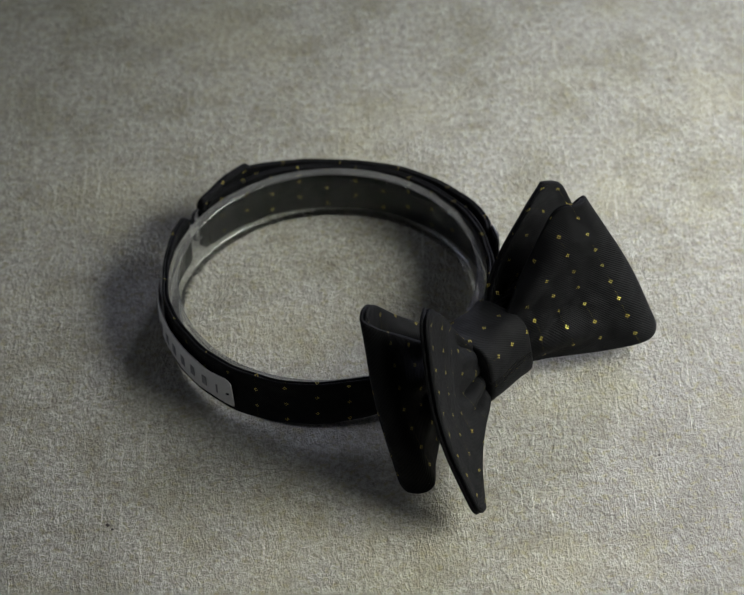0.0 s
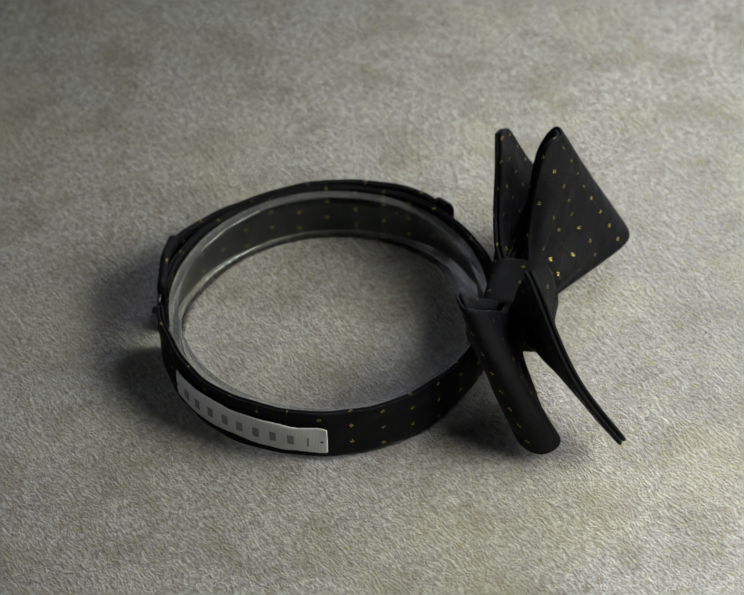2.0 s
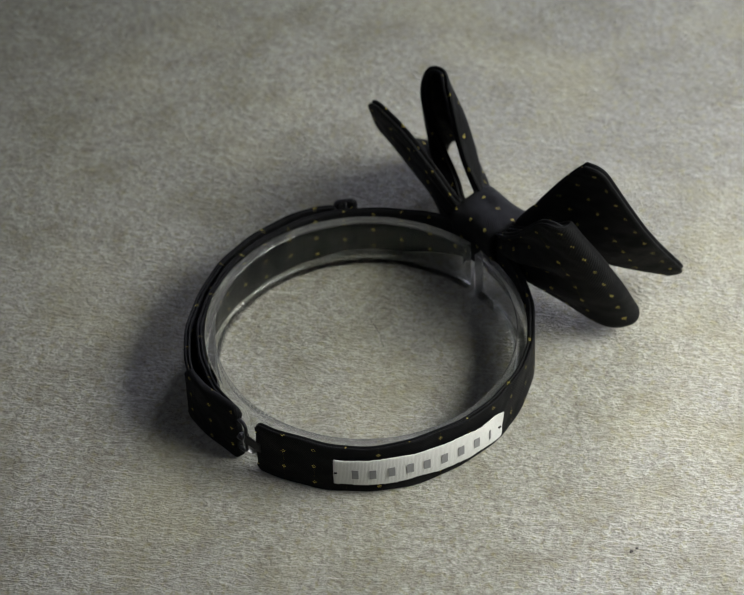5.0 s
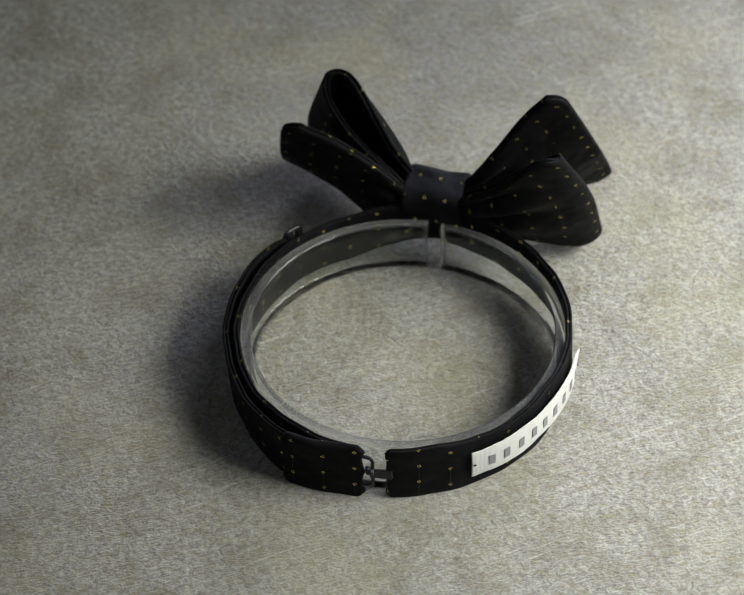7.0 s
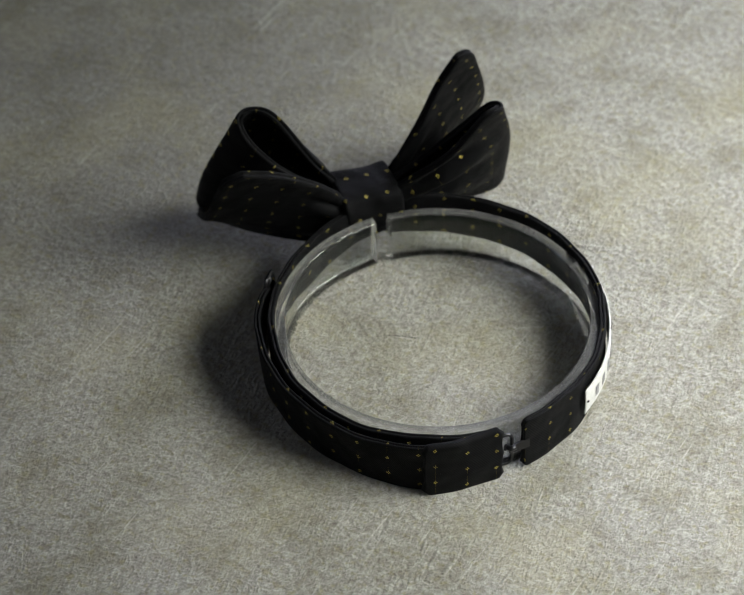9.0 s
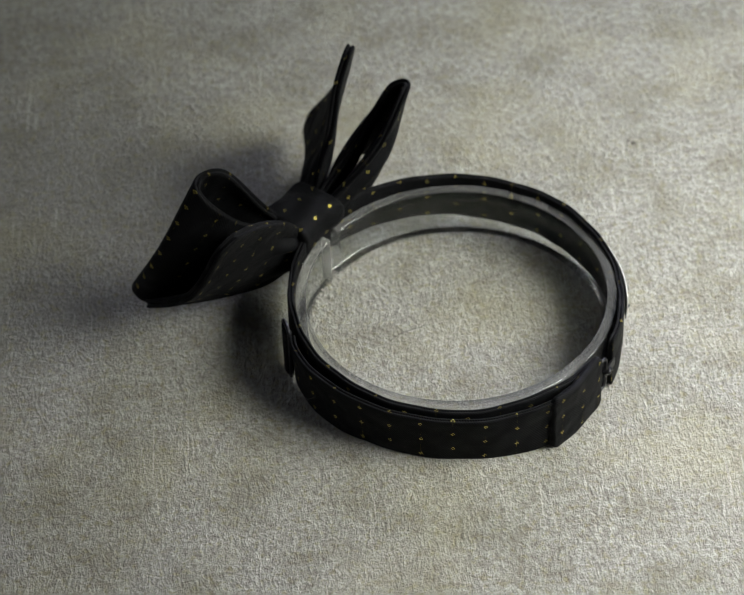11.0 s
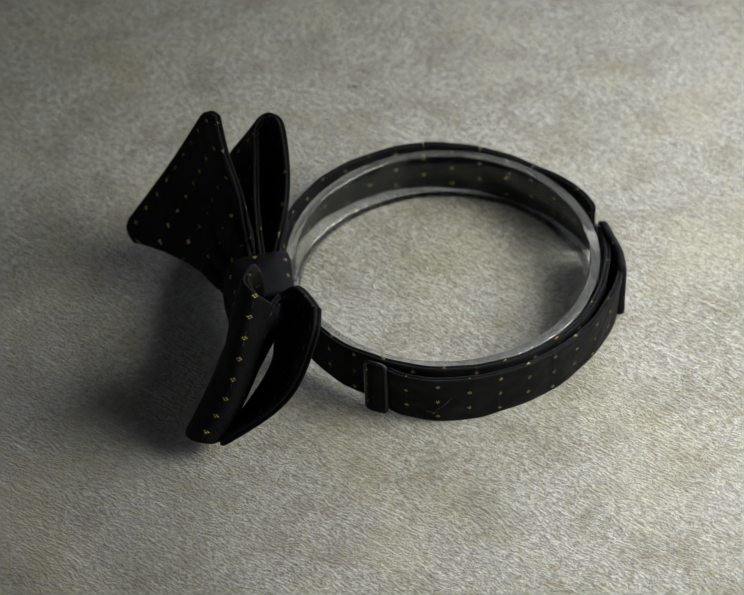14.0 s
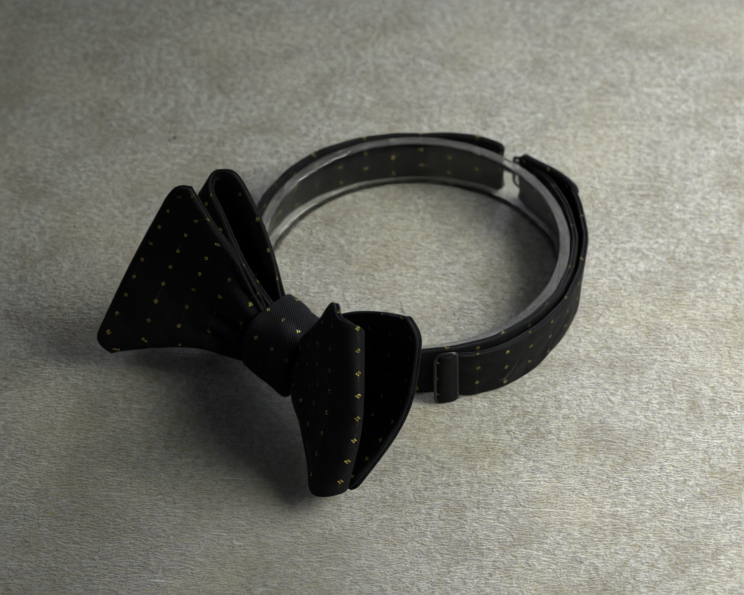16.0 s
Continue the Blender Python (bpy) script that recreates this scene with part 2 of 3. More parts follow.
def sheet(name, P, thick, rim=SEAM, uv_at=(0.0, 0.0)):
    """A thick sheet of cloth round a grid of points (nu, nv, 3), its four edges closed by a sewn rim."""
    P = np.asarray(P, dtype=float)
    nu, nv, _ = P.shape
    du, dv = np.gradient(P, axis=0), np.gradient(P, axis=1)
    N = np.cross(du, dv)
    N /= np.linalg.norm(N, axis=2, keepdims=True) + 1e-12
    U, V = arc(P, 0).mean(axis=1, keepdims=True) + 0 * P[..., 0], arc(P, 1)
    V = V - V[:, nv // 2: nv // 2 + 1]
    UV = np.stack([U, V], axis=2) + np.array(uv_at)
    border = [(i, 0) for i in range(nu)] + [(nu - 1, j) for j in range(1, nv)] + [(i, nv - 1) for i in range(nu - 2, -1, -1)] + [(0, j) for j in range(nv - 2, 0, -1)]
    verts = [*(P + N * thick / 2).reshape(-1, 3), *(P - N * thick / 2).reshape(-1, 3)]
    uvs = [*UV.reshape(-1, 2), *UV.reshape(-1, 2)]
    top = lambda i, j: i * nv + j
    bot = lambda i, j: nu * nv + i * nv + j
    faces = []
    for i in range(nu - 1):
        for j in range(nv - 1):
            faces.append((top(i, j), top(i + 1, j), top(i + 1, j + 1), top(i, j + 1)))
            faces.append((bot(i, j), bot(i, j + 1), bot(i + 1, j + 1), bot(i + 1, j)))
    loops = [[top(i, j) for i, j in border]]
    run, last = 0.0, (0.5, 0.0)
    for h, reach in rim:
        run += math.hypot(h - last[0], reach - last[1]) * thick
        last = (h, reach)
        ring = []
        for i, j in border:
            out = np.zeros(3)
            for edge, vec in ((i == 0, -du[i, j]), (i == nu - 1, du[i, j]), (j == 0, -dv[i, j]), (j == nv - 1, dv[i, j])):
                if edge:
                    out = out + vec / (np.linalg.norm(vec) + 1e-12)
            out /= np.linalg.norm(out) + 1e-12
            ring.append(len(verts))
            verts.append(P[i, j] + N[i, j] * h * thick + out * reach * thick)
            shift = np.array([(i == nu - 1) * 1.0 - (i == 0), (j == nv - 1) * 1.0 - (j == 0)]) * run
            uvs.append(UV[i, j] + shift)
        loops.append(ring)
    loops.append([bot(i, j) for i, j in border])
    m = len(border)
    for a, b in zip(loops, loops[1:]):
        for k in range(m):
            faces.append((a[k], b[k], b[(k + 1) % m], a[(k + 1) % m]))
    return mesh_of(name, verts, faces, uvs)


def spline(points, s):
    """Catmull-Rom curve through points (n, ...) at parameters s in 0..1."""
    pts = np.asarray(points, dtype=float)
    n = len(pts)
    ext = np.concatenate([[2 * pts[0] - pts[1]], pts, [2 * pts[-1] - pts[-2]]])
    x = np.clip(np.asarray(s) * (n - 1), 0, n - 1 - 1e-9)
    k = x.astype(int)
    f = (x - k).reshape((-1,) + (1,) * (pts.ndim - 1))
    a, b, c, d = ext[k], ext[k + 1], ext[k + 2], ext[k + 3]
    return 0.5 * (2 * b + (c - a) * f + (2 * a - 5 * b + 4 * c - d) * f ** 2 + (3 * b - a - 3 * c + d) * f ** 3)


def tube(name, path, radius, closed=False, sides=8):
    """A round wire along a path of points."""
    path = np.asarray(path, dtype=float)
    n = len(path)
    tan = np.roll(path, -1, 0) - np.roll(path, 1, 0) if closed else np.gradient(path, axis=0)
    tan /= np.linalg.norm(tan, axis=1, keepdims=True) + 1e-12
    ref = np.array([0.31, 0.17, 0.93]) if abs(tan[:, 2]).mean() < 0.7 else np.array([0.9, 0.3, 0.2])
    verts, faces = [], []
    for p, t in zip(path, tan):
        a = np.cross(t, ref)
        a /= np.linalg.norm(a) + 1e-12
        b = np.cross(t, a)
        for k in range(sides):
            w = 2 * math.pi * k / sides
            verts.append(p + radius * (math.cos(w) * a + math.sin(w) * b))
    for i in range(n if closed else n - 1):
        j = (i + 1) % n
        for k in range(sides):
            faces.append((i * sides + k, i * sides + (k + 1) % sides, j * sides + (k + 1) % sides, j * sides + k))
    if not closed:
        faces += [tuple(range(sides)), tuple((n - 1) * sides + k for k in range(sides))]
    return mesh_of(name, verts, faces)


def box(name, x0, x1, y0, y1, z0, z1, material, bevel=0.0):
    bm = bmesh.new()
    bmesh.ops.create_cube(bm, size=1.0, matrix=Matrix.Translation(((x0 + x1) / 2, (y0 + y1) / 2, (z0 + z1) / 2)) @ Matrix.Diagonal((x1 - x0, y1 - y0, z1 - z0, 1)))
    if bevel:
        bmesh.ops.bevel(bm, geom=bm.edges[:], offset=bevel, segments=2, affect="EDGES")
    me = bpy.data.meshes.new(name)
    bm.to_mesh(me)
    bm.free()
    me.materials.append(material)
    return new(name, me)


# ---------------------------------------------------------------- unseen room, added to close the place and bounce light
TOP = -0.012
X0, X1, Y0, Y1, Z1 = -1.1, OPEN_X + 0.06, -1.2, 1.1, 1.5
tagged(box("floor", X0, X1 + 0.2, Y0, Y1, TOP - 0.05, TOP, WOOD), "dark wooden work surface under the turntable", "work surface", kind="structure")
tagged(box("ceiling", X0, X1 + 0.2, Y0, Y1, Z1, Z1 + 0.1, PLASTER), "grey plain ceiling", "ceiling", kind="structure")
tagged(box("wall_south", X0, X1 + 0.2, Y0 - 0.1, Y0, TOP - 0.05, Z1, PLASTER), "grey plain plastered wall", "wall", kind="structure")


def open_wall(name, blocks):
    """A plastered wall, added out of view, put together from the blocks round its opening."""
    bm = bmesh.new()
    for x0, x1, y0, y1, z0, z1 in blocks:
        bmesh.ops.create_cube(bm, size=1.0, matrix=Matrix.Translation(((x0 + x1) / 2, (y0 + y1) / 2, (z0 + z1) / 2)) @ Matrix.Diagonal((x1 - x0, y1 - y0, z1 - z0, 1)))
    me = bpy.data.meshes.new(name)
    bm.to_mesh(me)
    bm.free()
    me.materials.append(PLASTER)
    return tagged(new(name, me), "grey plastered wall out of view, with an opening behind a lamp", "wall", kind="structure")


WA, WB = X0 - 0.1, X0
open_wall("wall_west", ((WA, WB, Y0, -0.42, TOP, Z1), (WA, WB, 0.38, Y1, TOP, Z1), (WA, WB, -0.42, 0.38, TOP, 0.40), (WA, WB, -0.42, 0.38, 1.0, Z1)))
EA, EB = OPEN_X, X1 + 0.1
open_wall("wall_east", ((EA, EB, Y0, OPEN_Y0, TOP, Z1), (EA, EB, OPEN_Y1, Y1, TOP, Z1), (EA, EB, OPEN_Y0, OPEN_Y1, TOP, OPEN_Z0), (EA, EB, OPEN_Y0, OPEN_Y1, OPEN_Z1, Z1)))
NA, NB = BACK_Y, BACK_Y + 0.1
open_wall("wall_north", ((X0, BACK_X0, NA, NB, TOP, Z1), (BACK_X1, OPEN_X, NA, NB, TOP, Z1), (BACK_X0, BACK_X1, NA, NB, TOP, BACK_Z0), (BACK_X0, BACK_X1, NA, NB, BACK_Z1, Z1)))

# ---------------------------------------------------------------- the felt-covered turntable
BOARD_R = 0.235


def felt_board():
    """A round turntable plate, covered with felt whose upper face lies at z = 0."""
    seg, rings = 160, 26
    prof = [(BOARD_R * (k / rings), 0.0) for k in range(1, rings + 1)] + [(BOARD_R + 0.002, -0.0008), (BOARD_R + 0.003, -0.003), (BOARD_R + 0.003, TOP + 0.001), (BOARD_R, TOP)]
    verts, faces = [(0, 0, 0)], []
    for r, z in prof:
        for k in range(seg):
            w = 2 * math.pi * k / seg
            verts.append((r * math.cos(w), r * math.sin(w), z))
    for k in range(seg):
        faces.append((0, 1 + k, 1 + (k + 1) % seg))
    for i in range(len(prof) - 1):
        for k in range(seg):
            a, b = 1 + i * seg + k, 1 + i * seg + (k + 1) % seg
            faces.append((a, b, b + seg, a + seg))
    me = mesh_of("turntable", verts, faces)
    me.materials.append(FELT)
    ob = tagged(new("turntable", me), "round turntable covered in worn grey-beige felt", "turntable")
    return ob


def felt_fuzz(board, count=60000):
    """Loose fibres that lie matted on the felt."""
    rng = np.random.default_rng(5)
    r, w = 0.225 * np.sqrt(rng.random(count)), rng.random(count) * 2 * np.pi
    c = np.stack([r * np.cos(w), r * np.sin(w)], 1)
    ang = rng.uniform(0, 2 * np.pi, count)
    length, width = rng.uniform(0.0006, 0.0018, count), rng.uniform(0.00003, 0.00006, count)
    bend = rng.normal(0, 0.35, count)
    verts = np.zeros((count, 6, 3))
    for k, s in enumerate((-0.5, 0.0, 0.5)):
        a = ang + bend * s * 2
        d = np.stack([np.cos(a), np.sin(a)], 1) * (length * s)[:, None]
        side = np.stack([-np.sin(a), np.cos(a)], 1) * (width / 2)[:, None]
        lift = rng.uniform(0.00005, 0.00035, count) if k != 1 else rng.uniform(0.0002, 0.0005, count)
        verts[:, 2 * k, :2], verts[:, 2 * k + 1, :2] = c + d + side, c + d - side
        verts[:, 2 * k, 2] = verts[:, 2 * k + 1, 2] = lift
    base = 6 * np.arange(count)[:, None]
    quads = np.concatenate([base + np.array([0, 1, 3, 2]), base + np.array([2, 3, 5, 4])])
    me = bpy.data.meshes.new("felt_fuzz")
    me.from_pydata(verts.reshape(-1, 3).tolist(), [], quads.tolist())
    ob = part("felt_fuzz", me, FIBRE, board, "fine matted wool fibres")
    return tagged(ob, kind="stuff")


turntable = felt_board()
felt_fuzz(turntable)

# ---------------------------------------------------------------- the clear display ring
RING = np.array([-0.0186, 0.0050, 0.0])
RING_R, RING_T, RING_H = 0.0466, 0.0030, 0.0171
GAP0, GAP1 = -34.4, -40.1


def ring_radius(phi):
    """Outer radius of the slightly oval ring at an angle in degrees."""
    return RING_R + 0.0003 * np.cos(2 * np.radians(phi - 30))


def polar(phi, r, z):
    phi = np.asarray(phi, dtype=float)
    return np.stack([RING[0] + r * np.cos(np.radians(phi)), RING[1] + r * np.sin(np.radians(phi)), z + 0 * phi], axis=-1)


def display_ring():
    """An open ring of clear acrylic, cut at top, foot and ends, with milky strips for refracted light."""
    phis = np.concatenate([[GAP0], np.linspace(GAP0 + 0.7, GAP1 + 359.3, 181), [GAP1 + 360]])
    b = 0.00025
    prof = [(0, b), (0, RING_H - b), (-b, RING_H), (-RING_T + b, RING_H), (-RING_T, RING_H - b), (-RING_T, 0.0005), (-RING_T + 0.0005, 0.0), (-b, 0.0)]
    verts, faces, milk_faces = [], [], []
    m = len(prof)
    for ph in phis:
        for dr, z in prof:
            verts.append(polar(ph, ring_radius(ph) + dr, z))
    for i in range(len(phis) - 1):
        for k in range(m):
            faces.append((i * m + k, i * m + (k + 1) % m, (i + 1) * m + (k + 1) % m, (i + 1) * m + k))
            # milky strips beside the gap and along the foot stand in for refracted highlights
            milk_faces.append(k in (1, 2, 3, 5, 6, 7) or i in (0, len(phis) - 2))
    faces += [tuple(range(m)), tuple((len(phis) - 1) * m + k for k in range(m))]
    milk_faces += [True, True]
    me = mesh_of("display_ring", verts, faces, smooth=False)
    me.materials.append(ACRYLIC)
    me.materials.append(SAWN)
    for poly, s in zip(me.polygons, milk_faces):
        poly.material_index = 1 if s else 0
        poly.use_smooth = not s
    return tagged(new("display_ring", me), "open ring of clear acrylic standing on the felt", "display stand")


ring = display_ring()

# ---------------------------------------------------------------- the bow tie
bow_tie = tagged(new("bow_tie"), "black twill bow tie with golden flowers buckled round a ring", "bow tie")

# bow axes on the turntable: along the bow, out of its front, up; in millimetres from the ring's centre
ALONG = np.array([math.cos(radians(48)), math.sin(radians(48)), 0.0])
OUT = np.array([math.sin(radians(48)), -math.cos(radians(48)), 0.0])


BOW_AT = np.array([-0.01936, 0.00528, 0.0])


def bow(p):
    p = np.asarray(p, dtype=float) / 1000.0
    return BOW_AT + p[..., 0:1] * ALONG + p[..., 1:2] * OUT + p[..., 2:3] * np.array([0, 0, 1.0])


def cloth_grid(cage, nu, nv, trim=0.0, pucker=0.0, waves=2.5, seed=1, both=False, dents=()):
    """A smooth surface through a small cage of rows (lower, middle, upper). trim rounds the free corners at
    the far end, pucker gathers the cloth where it enters the knot."""
    cage = np.asarray(cage, dtype=float)
    u, v = np.linspace(0, 1, nu), np.linspace(0, 1, nv)
    rows = np.stack([spline(row, u) for row in cage])            # (rows, nu, 3)
    if trim:
        grid = np.zeros((nu, nv, 3))
        for j, vv in enumerate(v):
            e = 1.0 - trim * max(0.0, (abs(2 * vv - 1) - 0.74) / 0.26) ** 2.2
            line = np.stack([spline(row, u * e) for row in cage])
            grid[:, j] = spline(line, np.array([vv]))[0]
    else:
        grid = np.transpose(spline(rows, v), (1, 0, 2))
    n = np.cross(np.gradient(grid, axis=0), np.gradient(grid, axis=1))
    n /= np.linalg.norm(n, axis=2, keepdims=True) + 1e-12
    rng = np.random.default_rng(seed)
    ph = rng.uniform(0, 6.28, 4)
    uu, vv = u[:, None], v[None, :]
    fall = np.exp(-((uu - 0.16) / 0.17) ** 2)
    if both:
        fall = fall + np.exp(-((uu - 0.88) / 0.10) ** 2)
    w = np.sin(2 * np.pi * waves * (vv - 0.5) * (1 + 0.3 * uu) + ph[0]) + 0.5 * np.sin(2 * np.pi * waves * 1.7 * vv + ph[1])
    soft = 0.35 * np.sin(2 * np.pi * (uu * 1.3 + vv * 0.8) + ph[2]) * np.sin(np.pi * uu)
    fall = fall * np.clip(uu / 0.10, 0, 1) * (np.clip((1 - uu) / 0.06, 0, 1) if both else 1.0)
    press = pucker * fall * w + pucker * 0.35 * soft
    for u0, v0, su, sv, slant, depth in dents:
        press = press + depth * np.exp(-((uu - u0 - slant * (vv - v0)) / su) ** 2 - ((vv - v0) / sv) ** 2)
    return grid + n * press[..., None]


LOOP_A = (
    ((14, 61, 9), (24, 69, 8), (37, 77, 6.5), (46.8, 83.5, 7.8), (52, 80.3, 9.2), (49, 74, 7.5), (30, 63, 7.5), (14, 56, 10)),
    ((14, 60.5, 17), (22, 65.5, 23), (34, 69, 27.5), (44.5, 72, 28.5), (50.3, 70.5, 28), (46, 65.5, 27), (29, 57, 23), (14, 51, 17.5)),
    ((14, 57, 24), (21, 57.5, 35.5), (31, 60, 52.5), (37.5, 63.5, 54), (41.8, 61.5, 52.5), (39, 57.5, 45), (28, 54.5, 31), (14, 51, 24)),
)
WING_A = (
    ((14, 50, 9.5), (25, 55, 7), (39, 65, 6), (53.5, 79, 5.5)),
    ((14, 49.5, 17), (25.5, 50.5, 21), (40, 53, 22.5), (54, 56, 23.5)),
    ((14, 50, 24), (23, 47.5, 34), (36, 46, 42.5), (49.5, 44.5, 48)),
)
WING_B = (
    ((-2, 63, 9.5), (-14, 71, 12), (-26, 80, 10), (-39.3, 92.8, 6.8)),
    ((-2, 60, 17), (-15, 65, 22), (-26, 70, 27), (-37, 75.5, 33)),
    ((-2, 57, 24), (-12, 58, 39), (-20, 61, 52), (-28.5, 62, 63)),
)
LOOP_B = (
    ((-2, 57, 9.5), (-15, 58.5, 8.5), (-29, 66, 7), (-37, 71.5, 6.5), (-41, 67.5, 6), (-36.5, 61, 6), (-22, 57.5, 7), (-2, 53.5, 9)),
    ((-2, 55, 17), (-16, 57, 22.5), (-30, 60, 26), (-37.5, 60.5, 28), (-39.5, 57, 29), (-35, 52, 29.5), (-21, 48, 26), (-2, 49.5, 17.5)),
    ((-2, 54, 24), (-14, 54, 32), (-26, 51.5, 43.5), (-31.5, 50, 48.5), (-33, 45.7, 51), (-27.5, 43, 50.5), (-17, 44, 38.5), (-2, 50, 24)),
)


def loop(cage, seed, at, dents=()):
    P = bow(cloth_grid(cage, 96, 40, pucker=1.1, waves=1.8, seed=seed, both=True, dents=dents))
    return part("loop", sheet("loop", P, 0.0023, uv_at=at), FABRIC, bow_tie, "folded black twill loop with golden flowers")


def wing(cage, seed, at, dents=()):
    P = bow(cloth_grid(cage, 64, 40, trim=0.11, pucker=1.0, seed=seed, dents=dents))
    return part("wing", sheet("wing", P, 0.0027, uv_at=at), FABRIC, bow_tie, "flat black twill bow end with a sewn edge")


loop(LOOP_A, 3, (0.001, 0.002), ((0.19, 0.42, 0.09, 0.12, 0.25, 3.3), (0.25, 0.66, 0.11, 0.10, 0.3, -1.0), (0.12, 0.75, 0.10, 0.08, 0.0, 1.2)))
wing(WING_A, 4, (0.012, 0.004))
wing(WING_B, 7, (0.003, 0.001), ((0.16, 0.44, 0.13, 0.07, 0.0, -2.4), (0.20, 0.60, 0.14, 0.09, 0.2, 1.2), (0.42, 0.50, 0.16, 0.22, 0.2, -1.2)))
loop(LOOP_B, 9, (0.0, 0.006))


def knot():
    """The short sleeve of cloth wrapped round the middle of the bow."""
    na, nw = 34, 72
    verts, faces, uvs = [], [], []
    turn = np.linspace(0, 2 * np.pi, nw + 1)
    outline = np.stack([np.sign(np.cos(turn)) * np.abs(np.cos(turn)) ** 0.55 * 9.6, np.sign(np.sin(turn)) * np.abs(np.sin(turn)) ** 0.55 * 9.8], 1) / 1000
    run = np.concatenate([[0.0], np.cumsum(np.linalg.norm(np.diff(outline, axis=0), axis=1))])
    for i in range(na):
        s = i / (na - 1)
        a = -3.4 + 18.4 * s
        e = abs(2 * s - 1)
        k = 1.0 - 0.02 * math.cos(math.pi * (s - 0.5)) - 0.10 * max(0.0, (e - 0.90) / 0.10) ** 2
        for j in range(nw):
            w = 2 * math.pi * j / nw
            cs, sn = math.cos(w), math.sin(w)
            px = math.copysign(abs(cs) ** 0.55, cs) * 9.6
            pz = math.copysign(abs(sn) ** 0.55, sn) * 9.8
            cr = 0.22 * math.sin(3 * w + 5 * s) + 0.15 * math.sin(9 * s + 2 * w)
            px, pz = (px + cr * cs) * k, (pz + cr * sn) * k
            lean = 0.20 * -pz
            verts.append(bow((a + 0.06 * px + 0.6 * math.sin(w), 56.2 + px + lean, 16.2 + pz)))
            uvs.append((run[j] + 0.003, a / 1000.0 + 0.002))
    for i in range(na - 1):
        for j in range(nw):
            faces.append((i * nw + j, i * nw + (j + 1) % nw, (i + 1) * nw + (j + 1) % nw, (i + 1) * nw + j))
    faces += [tuple(range(nw)), tuple((na - 1) * nw + j for j in range(nw))]
    return part("knot", mesh_of("knot", verts, faces, uvs), FABRIC, bow_tie, "wrapped black twill knot with golden flowers")


knot()


# ---- neck band round the ring; angles in degrees about the ring's centre
def strap(name, table, thick, step=1.5, nv=13, lean=0.0, at=(0.0, 0.0), label="", rim=SEAM):
    """A strap along rows of (angle, mid radius mm, lower z mm, upper z mm)."""
    table = np.asarray(table, dtype=float)
    n = max(6, int((table[-1, 0] - table[0, 0]) / step))
    near = np.array([0.0, 0.12, 0.35, 0.7, 1.1, 1.6])
    ph = np.concatenate([table[0, 0] + near, np.linspace(table[0, 0] + 2.2, table[-1, 0] - 2.2, n), table[-1, 0] - near[::-1]])
    n = len(ph)
    depth = np.clip(1 - np.minimum(ph - ph[0], ph[-1] - ph) / 1.8, 0, 1)
    corner = 1.3 * (1 - np.sqrt(1 - depth ** 2))
    s = np.interp(ph, table[:, 0], np.linspace(0, 1, len(table)))
    sm = spline(table[:, 1:], s)
    P = np.zeros((n, nv, 3))
    for j, v in enumerate(np.linspace(0, 1, nv)):
        wav = 0.12 * np.sin(np.radians(ph) * 11 + 2.2 * v) + 0.10 * np.sin(np.radians(ph) * 23 + 1.0)
        P[:, j] = polar(ph, (sm[:, 0] + wav + lean * (v - 0.5)) / 1000, 0.0)
        low, high = sm[:, 1] + corner, sm[:, 2] - corner
        P[:, j, 2] = (low + (high - low) * v + 0.15 * np.sin(np.radians(ph) * 7)) / 1000
    return part(name, sheet(name, P, thick / 1000, rim=rim, uv_at=at), FABRIC, bow_tie, label)


strap("strap", ((-210.2, 49.2, 0.8, 18.3), (-195, 48.2, 0.8, 18.1), (-180, 47.8, 0.8, 16.9), (-150, 47.6, 1.6, 18.1), (-120, 47.8, 3.3, 18.9),
                (-100, 47.8, 4.2, 19.1), (-75, 47.8, 6, 19.9), (-52, 48.0, 7.4, 21.0), (-40, 48.8, 8.0, 21.2)), 1.9, label="plain black twill neck strap")
strap("strap", ((-42, 48.8, 9.5, 21.2), (-32, 48.6, 8.4, 20.8), (-22, 48.4, 6.6, 20.3), (-5, 48.0, 3.8, 18.7), (8, 48.0, 3.4, 18.3), (20, 48.0, 3, 18.3), (40, 47.8, 1.8, 17.7),
                (65, 47.8, 0.8, 16.9), (90, 47.8, 0.7, 16.5), (115, 48.2, 0.7, 17.3), (139, 48.5, 0.8, 17.5)), 1.9, at=(0.004, 0.003), label="inner black twill neck strap run through a slide")
strap("strap_tail", ((17.6, 49.8, 1.8, 17.9), (23, 51.1, 1.4, 17.7), (40, 51.1, 0.8, 17.1), (65, 50.2, 0.7, 16.2), (90, 50.2, 0.7, 15.9), (108, 51.3, 0.7, 16.7), (119, 52.2, 0.7, 17.7)), 1.9,
      lean=1.2, at=(0.002, 0.0), label="doubled-back outer run of black twill")
strap("strap_end", ((117, 53.3, 0.6, 18.2), (124, 51.9, 0.6, 18.2), (133, 50.1, 0.6, 18.3), (141.2, 49.1, 0.6, 18.3)), 2.6, step=0.8, at=(0.006, 0.001), label="sewn black twill end that holds the hook", rim=ROUND)


